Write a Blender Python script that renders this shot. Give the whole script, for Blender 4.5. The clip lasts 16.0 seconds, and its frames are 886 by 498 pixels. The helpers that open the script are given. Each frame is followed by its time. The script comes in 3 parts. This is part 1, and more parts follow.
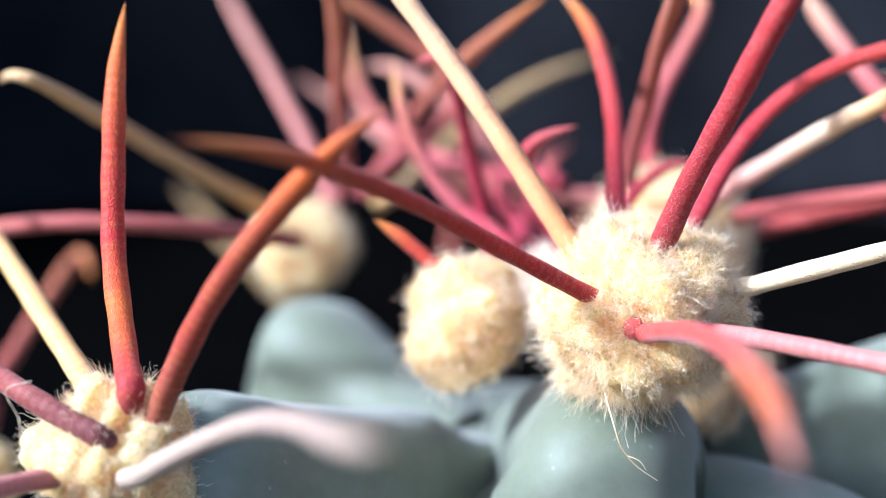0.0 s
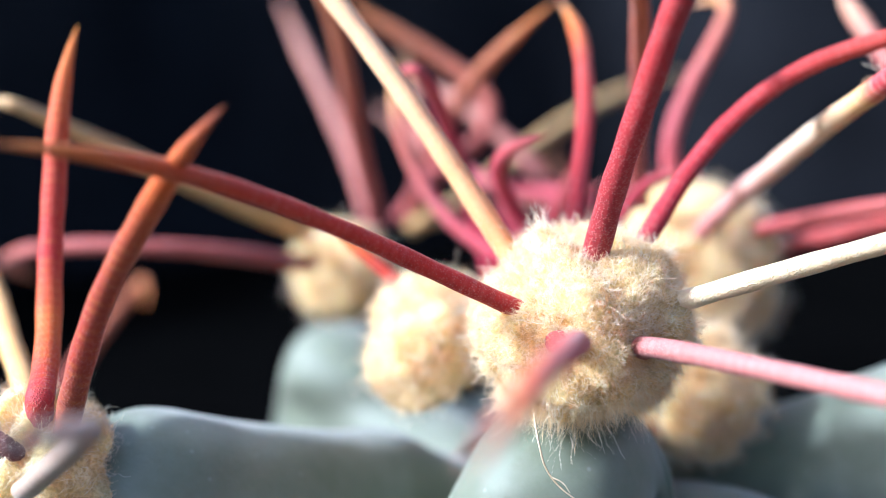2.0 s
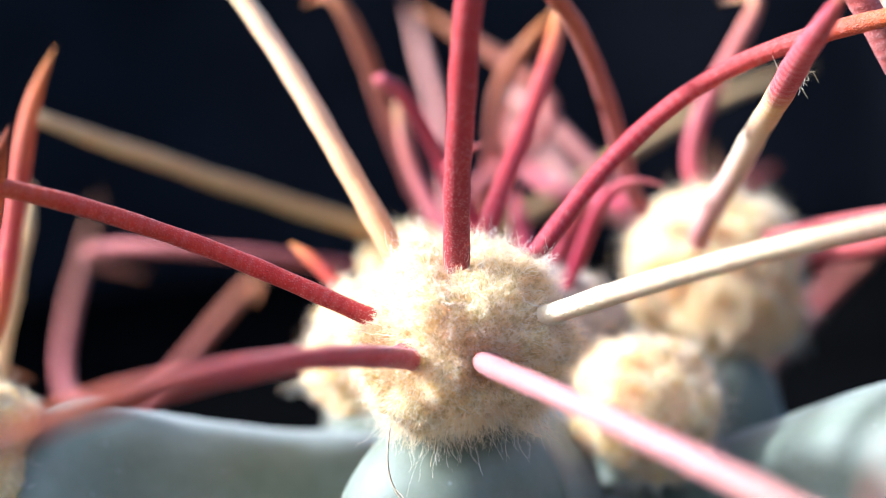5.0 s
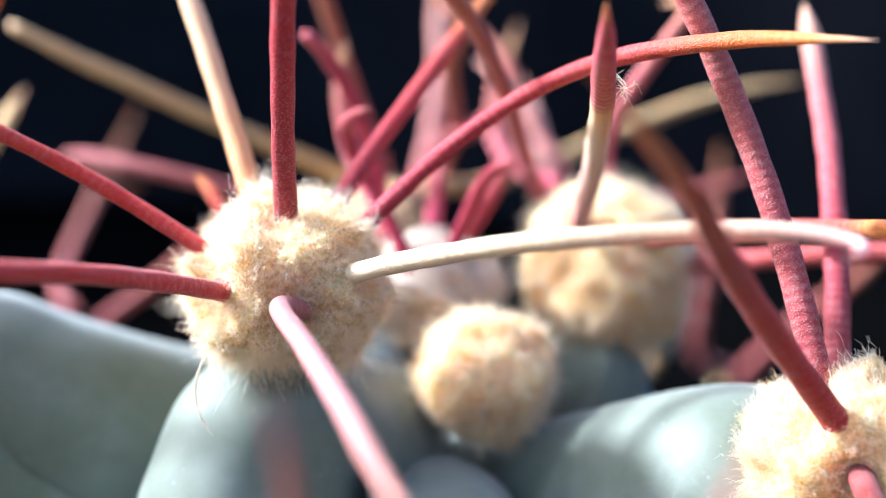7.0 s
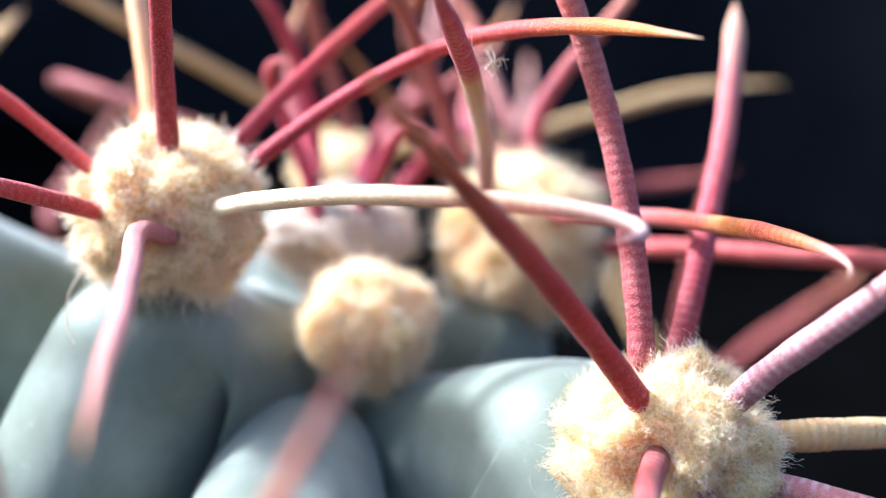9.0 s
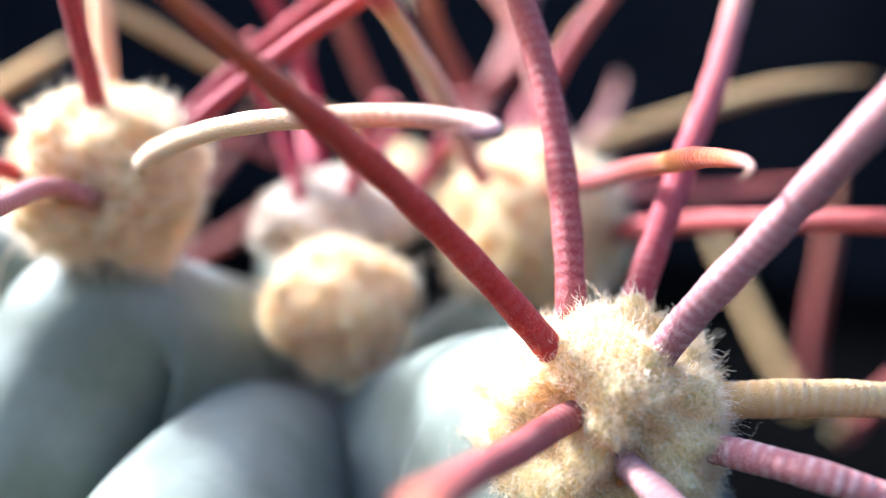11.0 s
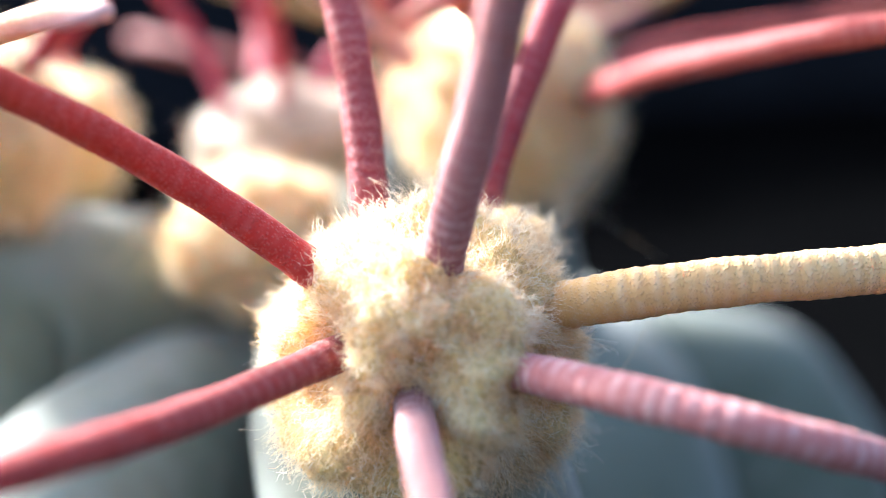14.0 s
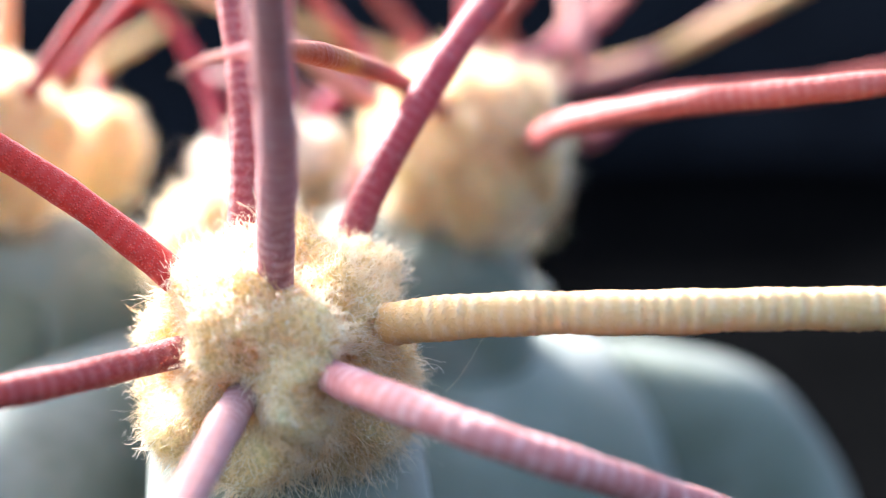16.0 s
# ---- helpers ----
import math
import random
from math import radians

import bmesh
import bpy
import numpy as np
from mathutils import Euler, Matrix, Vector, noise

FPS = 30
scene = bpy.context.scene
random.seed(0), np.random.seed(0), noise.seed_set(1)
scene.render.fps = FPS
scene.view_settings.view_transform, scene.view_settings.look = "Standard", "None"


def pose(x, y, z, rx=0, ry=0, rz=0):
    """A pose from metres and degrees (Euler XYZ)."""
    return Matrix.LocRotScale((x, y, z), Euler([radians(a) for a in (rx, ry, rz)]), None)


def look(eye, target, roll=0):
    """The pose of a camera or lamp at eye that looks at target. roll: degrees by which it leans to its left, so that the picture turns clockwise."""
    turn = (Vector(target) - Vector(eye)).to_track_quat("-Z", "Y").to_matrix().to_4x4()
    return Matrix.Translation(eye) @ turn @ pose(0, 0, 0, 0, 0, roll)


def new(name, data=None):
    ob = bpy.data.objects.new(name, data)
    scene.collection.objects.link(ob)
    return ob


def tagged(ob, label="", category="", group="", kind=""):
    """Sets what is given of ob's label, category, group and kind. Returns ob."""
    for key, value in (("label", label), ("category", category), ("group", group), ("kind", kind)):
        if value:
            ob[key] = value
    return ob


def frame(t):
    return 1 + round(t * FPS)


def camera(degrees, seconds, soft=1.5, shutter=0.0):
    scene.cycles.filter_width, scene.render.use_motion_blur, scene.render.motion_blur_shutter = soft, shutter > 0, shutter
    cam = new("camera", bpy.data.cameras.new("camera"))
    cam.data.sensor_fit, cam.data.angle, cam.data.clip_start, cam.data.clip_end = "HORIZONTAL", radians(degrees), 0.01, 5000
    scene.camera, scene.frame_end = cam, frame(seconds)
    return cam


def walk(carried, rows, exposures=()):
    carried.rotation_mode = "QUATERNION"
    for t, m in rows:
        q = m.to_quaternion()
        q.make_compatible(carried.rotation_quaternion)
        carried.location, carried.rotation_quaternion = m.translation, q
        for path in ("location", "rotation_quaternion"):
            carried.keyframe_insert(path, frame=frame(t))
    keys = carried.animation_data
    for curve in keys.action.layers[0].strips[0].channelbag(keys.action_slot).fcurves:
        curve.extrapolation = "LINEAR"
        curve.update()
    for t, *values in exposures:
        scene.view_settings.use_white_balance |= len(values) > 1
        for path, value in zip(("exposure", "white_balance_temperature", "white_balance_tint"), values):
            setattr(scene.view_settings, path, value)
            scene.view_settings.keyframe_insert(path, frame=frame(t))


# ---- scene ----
MM = 0.001
cam = camera(36.93, 16.0, soft=0.6)
PATH = [
    (0, (-0.00400, -0.07665, 0.06937), (-0.00453, -0.01782, 0.05757), -0.28),
    (0.5, (-0.00062, -0.07590, 0.06895), (-0.00379, -0.01708, 0.05755), -1.00),
    (1, (0.00251, -0.07521, 0.06832), (-0.00308, -0.01645, 0.05756), -1.54),
    (1.5, (0.00550, -0.07448, 0.06769), (-0.00241, -0.01586, 0.05763), -2.07),
    (2, (0.00852, -0.07379, 0.06736), (-0.00180, -0.01548, 0.05769), -2.66),
    (2.5, (0.01143, -0.07299, 0.06715), (-0.00118, -0.01508, 0.05779), -3.10),
    (3, (0.01453, -0.07194, 0.06699), (-0.00064, -0.01461, 0.05787), -3.65),
    (3.2, (0.01577, -0.07157, 0.06693), (-0.00037, -0.01448, 0.05792), -3.84),
    (5.3, (0.03086, -0.06720, 0.06685), (0.00360, -0.01453, 0.05777), -3.91),
    (5.5, (0.03242, -0.06693, 0.06687), (0.00442, -0.01466, 0.05767), -3.41),
    (6, (0.03657, -0.06649, 0.06703), (0.00690, -0.01522, 0.05750), -1.51),
    (6.5, (0.04005, -0.06589, 0.06744), (0.00929, -0.01539, 0.05725), 1.19),
    (7, (0.04313, -0.06493, 0.06787), (0.01159, -0.01510, 0.05684), 3.21),
    (7.5, (0.04607, -0.06401, 0.06836), (0.01373, -0.01488, 0.05652), 5.17),
    (8, (0.04910, -0.06290, 0.06860), (0.01576, -0.01456, 0.05626), 7.05),
    (8.5, (0.05190, -0.06185, 0.06875), (0.01762, -0.01426, 0.05613), 8.45),
    (9, (0.05422, -0.06071, 0.06882), (0.01901, -0.01383, 0.05607), 9.09),
    (9.2, (0.05512, -0.06002, 0.06870), (0.01939, -0.01352, 0.05601), 9.20),
    (11.3, (0.06285, -0.04487, 0.06235), (0.01766, -0.00650, 0.05308), 4.99),
    (11.5, (0.06301, -0.04325, 0.06215), (0.01719, -0.00568, 0.05265), 4.17),
    (12, (0.06309, -0.03896, 0.06197), (0.01580, -0.00360, 0.05135), 1.97),
    (12.5, (0.06306, -0.03501, 0.06193), (0.01448, -0.00189, 0.04997), -0.61),
    (13, (0.06330, -0.03144, 0.06191), (0.01358, -0.00058, 0.04867), -3.15),
    (13.5, (0.06404, -0.02829, 0.06167), (0.01316, 0.00031, 0.04778), -4.63),
    (14, (0.06537, -0.02547, 0.06150), (0.01336, 0.00088, 0.04733), -5.32),
    (14.5, (0.06728, -0.02301, 0.06143), (0.01422, 0.00124, 0.04740), -5.52),
    (15, (0.06939, -0.02094, 0.06140), (0.01544, 0.00154, 0.04781), -5.12),
    (15.5, (0.07209, -0.01930, 0.06148), (0.01738, 0.00172, 0.04863), -4.18),
    (16, (0.07517, -0.01746, 0.06166), (0.01963, 0.00176, 0.04961), -3.04),
]
walk(cam, [(t, look(eye, target, roll)) for t, eye, target, roll in PATH],
     exposures=[(0, 1.25, 4950, 10), (3, 1.5, 5050, 10), (6, 1.85, 5080, 10), (9, 1.9, 5050, 10), (12, 2.35, 5350, 10), (14.5, 2.65, 5750, 10), (16, 2.95, 5850, 10)])

# close-up lens: shallow focus
focus = new("focus_mark")
FOCUS = [(0, 57.5), (1, 55.5), (2, 54.3), (3, 53.3), (5.5, 54.3), (6, 55.5), (7, 57), (8, 57.5), (9, 58), (11.5, 48.5), (12.5, 42), (13.5, 39.2), (14.5, 40.5), (15, 41.5), (16, 46)]
cam.data.dof.use_dof = True
cam.data.dof.focus_object = focus
cam.data.dof.aperture_fstop = 23.0
cam.data.dof.aperture_blades = 0

# ---- world, sun, exposure ----
SUN_AZ, SUN_EL = -158, 36          # degrees: azimuth from +x, height
world = bpy.data.worlds.new("world")
scene.world = world
world.use_nodes = True
wn = world.node_tree
sky = wn.nodes.new("ShaderNodeTexSky")
sky.sky_type = "NISHITA"
sky.sun_disc = False
sky.sun_elevation = radians(SUN_EL)
sky.dust_density = 4.0
sky.ozone_density = 0.6
sky.sun_rotation = radians(90 - SUN_AZ)
wn.links.new(sky.outputs[0], wn.nodes["Background"].inputs[0])
wn.nodes["Background"].inputs[1].default_value = 0.12
sun = new("sun", bpy.data.lights.new("sun", "SUN"))
sun.data.energy = 3.7
sun.data.angle = radians(6)
sun.data.color = (1.0, 0.975, 0.945)
sun.matrix_world = look(Vector((math.cos(radians(SUN_AZ)) * math.cos(radians(SUN_EL)),
                                math.sin(radians(SUN_AZ)) * math.cos(radians(SUN_EL)),
                                math.sin(radians(SUN_EL)))), (0, 0, 0))


# ---- materials ----
def mat(name):
    m = bpy.data.materials.new(name)
    m.use_nodes = True
    return m, m.node_tree, m.node_tree.nodes["Principled BSDF"]


def node(nt, kind, **inputs):
    n = nt.nodes.new(kind)
    for k, v in inputs.items():
        n.inputs[k.replace("_", " ")].default_value = v
    return n


def ramp(nt, fac, stops):
    r = nt.nodes.new("ShaderNodeValToRGB")
    e = r.color_ramp.elements
    while len(e) < len(stops):
        e.new(0.5)
    for el, (pos, col) in zip(e, stops):
        el.position, el.color = pos, (*col, 1)
    nt.links.new(fac, r.inputs[0])
    return r.outputs[0]


def mix(nt, fac, a, b, blend="MIX"):
    n = nt.nodes.new("ShaderNodeMix")
    n.data_type, n.blend_type = "RGBA", blend
    for sock, v in ((n.inputs[0], fac), (n.inputs[6], a), (n.inputs[7], b)):
        if hasattr(v, "links"):
            nt.links.new(v, sock)
        else:
            sock.default_value = v if isinstance(v, (int, float)) else (*v, 1)
    return n.outputs[2]


def math_node(nt, op, a, b=0.0):
    n = nt.nodes.new("ShaderNodeMath")
    n.operation = op
    for sock, v in ((n.inputs[0], a), (n.inputs[1], b)):
        if hasattr(v, "links"):
            nt.links.new(v, sock)
        else:
            sock.default_value = v
    return n.outputs[0]


def coords(nt):
    return nt.nodes.new("ShaderNodeTexCoord").outputs["Object"]


def noise_tex(nt, vec, scale, detail=4.0, rough=0.55):
    n = node(nt, "ShaderNodeTexNoise", Scale=scale, Detail=detail, Roughness=rough)
    nt.links.new(vec, n.inputs["Vector"])
    return n.outputs["Fac"]


def bump(nt, height, dist, strength=0.5, prev=None):
    b = node(nt, "ShaderNodeBump", Strength=strength, Distance=dist)
    nt.links.new(height, b.inputs["Height"])
    if prev is not None:
        nt.links.new(prev, b.inputs["Normal"])
    return b.outputs["Normal"]


def spine_material(name, stops, rings=0.15, ring_tint=(0.85, 0.62, 0.60), grain=0.2, depth=(0.74, 0.52, 0.45), velvet=0.12):
    """Horny, finely ringed and velvety surface; pigment runs from base to tip."""
    m, nt, bsdf = mat(name)
    along = nt.nodes.new("ShaderNodeAttribute")
    along.attribute_name = "along"
    dist = nt.nodes.new("ShaderNodeAttribute")
    dist.attribute_name = "dist"
    vec = coords(nt)
    blotch = noise_tex(nt, vec, 700, 3)
    fine = noise_tex(nt, vec, 11000, 2, 0.7)
    pos = math_node(nt, "ADD", along.outputs["Fac"], math_node(nt, "MULTIPLY", math_node(nt, "SUBTRACT", blotch, 0.5), 0.10))
    col = ramp(nt, pos, stops)
    phase = math_node(nt, "ADD", math_node(nt, "MULTIPLY", dist.outputs["Fac"], 13.0), math_node(nt, "MULTIPLY", blotch, 2.0))
    wave = math_node(nt, "SINE", phase)
    up = math_node(nt, "MULTIPLY", math_node(nt, "ADD", wave, 1.0), 0.5)
    band = math_node(nt, "MULTIPLY", math_node(nt, "MULTIPLY", up, ramp(nt, noise_tex(nt, vec, 1600, 2), [(0.35, (0, 0, 0)), (0.65, (1, 1, 1))])), rings * 0.85)
    col = mix(nt, band, col, ring_tint)
    warp = nt.nodes.new("ShaderNodeVectorMath")
    warp.operation = "MULTIPLY_ADD"
    nt.links.new(fine, warp.inputs[0])
    warp.inputs[1].default_value = (0.00004, 0.00004, 0.00004)
    nt.links.new(vec, warp.inputs[2])
    cells = node(nt, "ShaderNodeTexVoronoi", Scale=9500.0)
    nt.links.new(warp.outputs[0], cells.inputs["Vector"])
    papilla = ramp(nt, cells.outputs["Distance"], [(0.05, (1, 1, 1)), (0.5, (0, 0, 0))])
    patch = ramp(nt, noise_tex(nt, vec, 900, 3), [(0.38, (0.25, 0.25, 0.25)), (0.62, (1, 1, 1))])
    speck = math_node(nt, "MULTIPLY", papilla, patch)
    col = mix(nt, math_node(nt, "MULTIPLY", speck, grain), col, (0.92, 0.80, 0.78))
    col = mix(nt, 1.0, col, depth, "MULTIPLY")
    nt.links.new(col, bsdf.inputs["Base Color"])
    n1 = bump(nt, up, 0.00005, 0.12 + 0.6 * rings)
    n2 = bump(nt, papilla, 0.00004, 0.9, bump(nt, fine, 0.00003, 0.6, n1))
    nt.links.new(n2, bsdf.inputs["Normal"])
    bsdf.inputs["Roughness"].default_value = 0.6
    bsdf.inputs["Specular IOR Level"].default_value = 0.25
    bsdf.inputs["Sheen Weight"].default_value = velvet
    bsdf.inputs["Sheen Roughness"].default_value = 0.3
    bsdf.inputs["Subsurface Weight"].default_value = 0.08
    bsdf.inputs["Subsurface Radius"].default_value = (1.0, 0.4, 0.25)
    bsdf.inputs["Subsurface Scale"].default_value = 0.0008
    return m


PLUM, WINE, RED = (0.13, 0.045, 0.085), (0.30, 0.03, 0.045), (0.58, 0.05, 0.045)
CRIMSON, PINK, ROSE = (0.52, 0.05, 0.06), (0.66, 0.24, 0.22), (0.58, 0.22, 0.21)
CREAM, STRAW, TAN = (0.86, 0.72, 0.48), (0.80, 0.55, 0.22), (0.50, 0.32, 0.12)
ORANGE, AMBER, BROWN = (0.72, 0.20, 0.03), (0.75, 0.36, 0.06), (0.28, 0.09, 0.05)
MAGENTA, PALE = (0.50, 0.025, 0.09), (0.70, 0.45, 0.42)
SPINE_MATS = {
    "red": spine_material("spine_red", [(0, (0.52, 0.055, 0.045)), (0.25, (0.68, 0.06, 0.04)), (0.6, (0.64, 0.09, 0.04)), (0.8, ORANGE), (0.95, AMBER), (1, BROWN)], 0.13),
    "crimson": spine_material("spine_crimson", [(0, WINE), (0.12, (0.38, 0.05, 0.065)), (0.45, CRIMSON), (0.8, (0.60, 0.12, 0.12)), (1, AMBER)], 0.05, grain=0.32),
    "yellow": spine_material("spine_yellow", [(0, (0.66, 0.35, 0.11)), (0.1, (0.80, 0.48, 0.17)), (0.4, (0.85, 0.60, 0.27)), (0.85, STRAW), (1, BROWN)], 0.6, (0.86, 0.74, 0.48), depth=(0.95, 0.86, 0.78)),
    "apricot": spine_material("spine_apricot", [(0, (0.70, 0.30, 0.11)), (0.2, (0.84, 0.45, 0.20)), (0.5, (0.88, 0.57, 0.32)), (0.85, STRAW), (1, BROWN)], 0.06, CREAM, depth=(0.95, 0.86, 0.78)),
    "amber": spine_material("spine_amber", [(0, (0.60, 0.36, 0.14)), (0.15, (0.72, 0.44, 0.15)), (0.6, (0.80, 0.48, 0.16)), (0.85, STRAW), (1, BROWN)], 0.4, (0.86, 0.70, 0.40), depth=(0.95, 0.86, 0.78)),
    "cream": spine_material("spine_cream", [(0, (0.90, 0.77, 0.50)), (0.45, (0.92, 0.74, 0.42)), (0.7, (0.80, 0.50, 0.30)), (0.92, PALE), (1, BROWN)], 0.3, (0.93, 0.86, 0.70), depth=(0.95, 0.86, 0.78)),
    "pink": spine_material("spine_pink", [(0, (0.34, 0.16, 0.15)), (0.06, ROSE), (0.3, (0.62, 0.25, 0.23)), (0.7, (0.60, 0.22, 0.20)), (0.9, (0.66, 0.22, 0.10)), (1, BROWN)], 0.85, (0.90, 0.68, 0.64), depth=(0.88, 0.76, 0.70)),
    "palered": spine_material("spine_pale_red", [(0, (0.44, 0.12, 0.12)), (0.15, (0.68, 0.08, 0.06)), (0.6, (0.66, 0.07, 0.045)), (0.85, ORANGE), (1, PALE)], velvet=0.28),
    "magenta": spine_material("spine_magenta", [(0, (0.36, 0.03, 0.06)), (0.3, (0.54, 0.045, 0.06)), (0.6, (0.54, 0.08, 0.06)), (0.75, ORANGE), (0.9, AMBER), (1, CREAM)], 0.12),
    "rosered": spine_material("spine_rose_red", [(0, (0.50, 0.07, 0.08)), (0.5, (0.60, 0.14, 0.13)), (0.9, (0.62, 0.20, 0.16)), (1, BROWN)], 0.3),
    "dustyrose": spine_material("spine_dusty_rose", [(0, (0.42, 0.17, 0.16)), (0.2, (0.54, 0.21, 0.19)), (0.6, (0.56, 0.24, 0.22)), (0.9, (0.58, 0.28, 0.2)), (1, AMBER)], 0.25, (0.74, 0.46, 0.43), depth=(0.88, 0.76, 0.70)),
    "velvet": spine_material("spine_velvet", [(0, (0.18, 0.04, 0.05)), (0.12, (0.36, 0.07, 0.085)), (0.4, (0.48, 0.12, 0.13)), (0.8, (0.54, 0.20, 0.18)), (1, AMBER)], 0.45, (0.74, 0.48, 0.46), grain=0.5),
    "young": spine_material("spine_young", [(0, (0.32, 0.02, 0.07)), (0.3, (0.44, 0.02, 0.09)), (0.75, (0.42, 0.05, 0.09)), (1, (0.60, 0.20, 0.20))], 0.05),
    "flame": spine_material("spine_flame", [(0, (0.20, 0.06, 0.08)), (0.12, RED), (0.3, ORANGE), (0.45, RED), (0.65, (0.55, 0.07, 0.03)), (0.85, ORANGE), (1, AMBER)], 0.3, AMBER),
    "orange": spine_material("spine_orange", [(0, PLUM), (0.12, (0.36, 0.13, 0.08)), (0.3, (0.42, 0.07, 0.05)), (0.6, (0.46, 0.12, 0.06)), (0.8, ORANGE), (1, BROWN)], 0.35, AMBER),
    "purple": spine_material("spine_wine", [(0, (0.13, 0.05, 0.06)), (0.3, (0.30, 0.09, 0.08)), (0.8, (0.38, 0.14, 0.10)), (1, AMBER)], 0.2),
    "white": spine_material("spine_white", [(0, (0.44, 0.37, 0.30)), (0.4, (0.36, 0.28, 0.24)), (1, (0.40, 0.32, 0.26))], 0.2, CREAM, depth=(0.95, 0.86, 0.78)),
    "tan": spine_material("spine_tan", [(0, TAN), (0.4, (0.55, 0.38, 0.16)), (1, (0.60, 0.42, 0.2))], 0.2, CREAM, depth=(0.95, 0.86, 0.78)),
    "dusty": spine_material("spine_dusty_red", [(0, (0.30, 0.07, 0.07)), (0.5, (0.42, 0.13, 0.12)), (0.85, (0.45, 0.2, 0.12)), (1, TAN)], 0.2),
    "palepink": spine_material("spine_pale_pink", [(0, (0.50, 0.20, 0.20)), (0.5, (0.60, 0.34, 0.30)), (1, (0.66, 0.46, 0.38))], 0.3, PALE),
    "brownred": spine_material("spine_brown_red", [(0, (0.40, 0.10, 0.12)), (0.4, (0.42, 0.13, 0.09)), (0.8, (0.46, 0.20, 0.08)), (1, AMBER)], 0.25),
    "pinkmid": spine_material("spine_rose", [(0, MAGENTA), (0.4, (0.52, 0.14, 0.18)), (0.75, (0.55, 0.22, 0.16)), (0.9, STRAW), (1, CREAM)], 0.3),
    "mixed": spine_material("spine_banded", [(0, (0.60, 0.20, 0.20)), (0.2, (0.70, 0.42, 0.36)), (0.45, CREAM), (0.58, STRAW), (0.64, CRIMSON), (0.9, (0.5, 0.05, 0.08)), (1, AMBER)], 0.3, depth=(0.88, 0.76, 0.70)),
    "hook": spine_material("spine_hooked", [(0, (0.55, 0.10, 0.12)), (0.45, (0.52, 0.16, 0.15)), (0.6, (0.45, 0.08, 0.03)), (0.68, AMBER), (0.74, (0.5, 0.1, 0.02)), (0.85, ORANGE), (0.93, PALE), (1, CREAM)], 0.2),
    "mauve": spine_material("spine_mauve", [(0, (0.17, 0.06, 0.075)), (0.1, (0.33, 0.12, 0.13)), (0.3, (0.54, 0.23, 0.22)), (0.7, (0.56, 0.23, 0.20)), (1, AMBER)], 0.6, (0.78, 0.56, 0.53), grain=0.5, depth=(0.98, 0.95, 0.95)),
    "plum": spine_material("spine_plum", [(0, (0.14, 0.045, 0.06)), (0.12, (0.36, 0.05, 0.075)), (0.4, (0.52, 0.06, 0.09)), (0.75, (0.58, 0.20, 0.20)), (1, CREAM)], 0.35, (0.70, 0.42, 0.42), grain=0.5),
    "palemauve": spine_material("spine_pale_mauve", [(0, (0.34, 0.19, 0.19)), (0.3, (0.56, 0.28, 0.27)), (1, (0.60, 0.25, 0.2))], 0.6, (0.78, 0.60, 0.60), grain=0.5, depth=(0.88, 0.76, 0.70)),
    "redmauve": spine_material("spine_red_mauve", [(0, (0.22, 0.09, 0.09)), (0.12, (0.42, 0.09, 0.09)), (0.5, (0.54, 0.06, 0.05)), (1, ORANGE)], 0.3),
}


def skin_material():
    """Waxy blue-green cactus skin with a patchy bloom and small scars."""
    m, nt, bsdf = mat("cactus_skin")
    vec = coords(nt)
    big = noise_tex(nt, vec, 120, 4)
    small = noise_tex(nt, vec, 1500, 5, 0.65)
    dots = node(nt, "ShaderNodeTexVoronoi", Scale=900.0)
    nt.links.new(vec, dots.inputs["Vector"])
    col = ramp(nt, big, [(0.3, (0.076, 0.092, 0.046)), (0.5, (0.124, 0.139, 0.083)), (0.72, (0.235, 0.252, 0.195))])
    col = mix(nt, math_node(nt, "MULTIPLY", small, 0.35), col, (0.27, 0.295, 0.24))
    pit = ramp(nt, dots.outputs["Distance"], [(0.0, (1, 1, 1)), (0.12, (0, 0, 0))])
    col = mix(nt, math_node(nt, "MULTIPLY", pit, 0.35), col, (0.40, 0.45, 0.43))
    scar = ramp(nt, noise_tex(nt, vec, 330, 3, 0.7), [(0.70, (0, 0, 0)), (0.76, (1, 1, 1))])
    col = mix(nt, math_node(nt, "MULTIPLY", scar, 0.4), col, (0.33, 0.27, 0.17))
    nt.links.new(col, bsdf.inputs["Base Color"])
    nt.links.new(bump(nt, small, 0.00006, 0.5), bsdf.inputs["Normal"])
    bsdf.inputs["Roughness"].default_value = 0.55
    bsdf.inputs["Specular IOR Level"].default_value = 0.32
    bsdf.inputs["Sheen Weight"].default_value = 0.25
    bsdf.inputs["Subsurface Weight"].default_value = 0.06
    bsdf.inputs["Subsurface Radius"].default_value = (0.001, 0.0016, 0.0008)
    return m


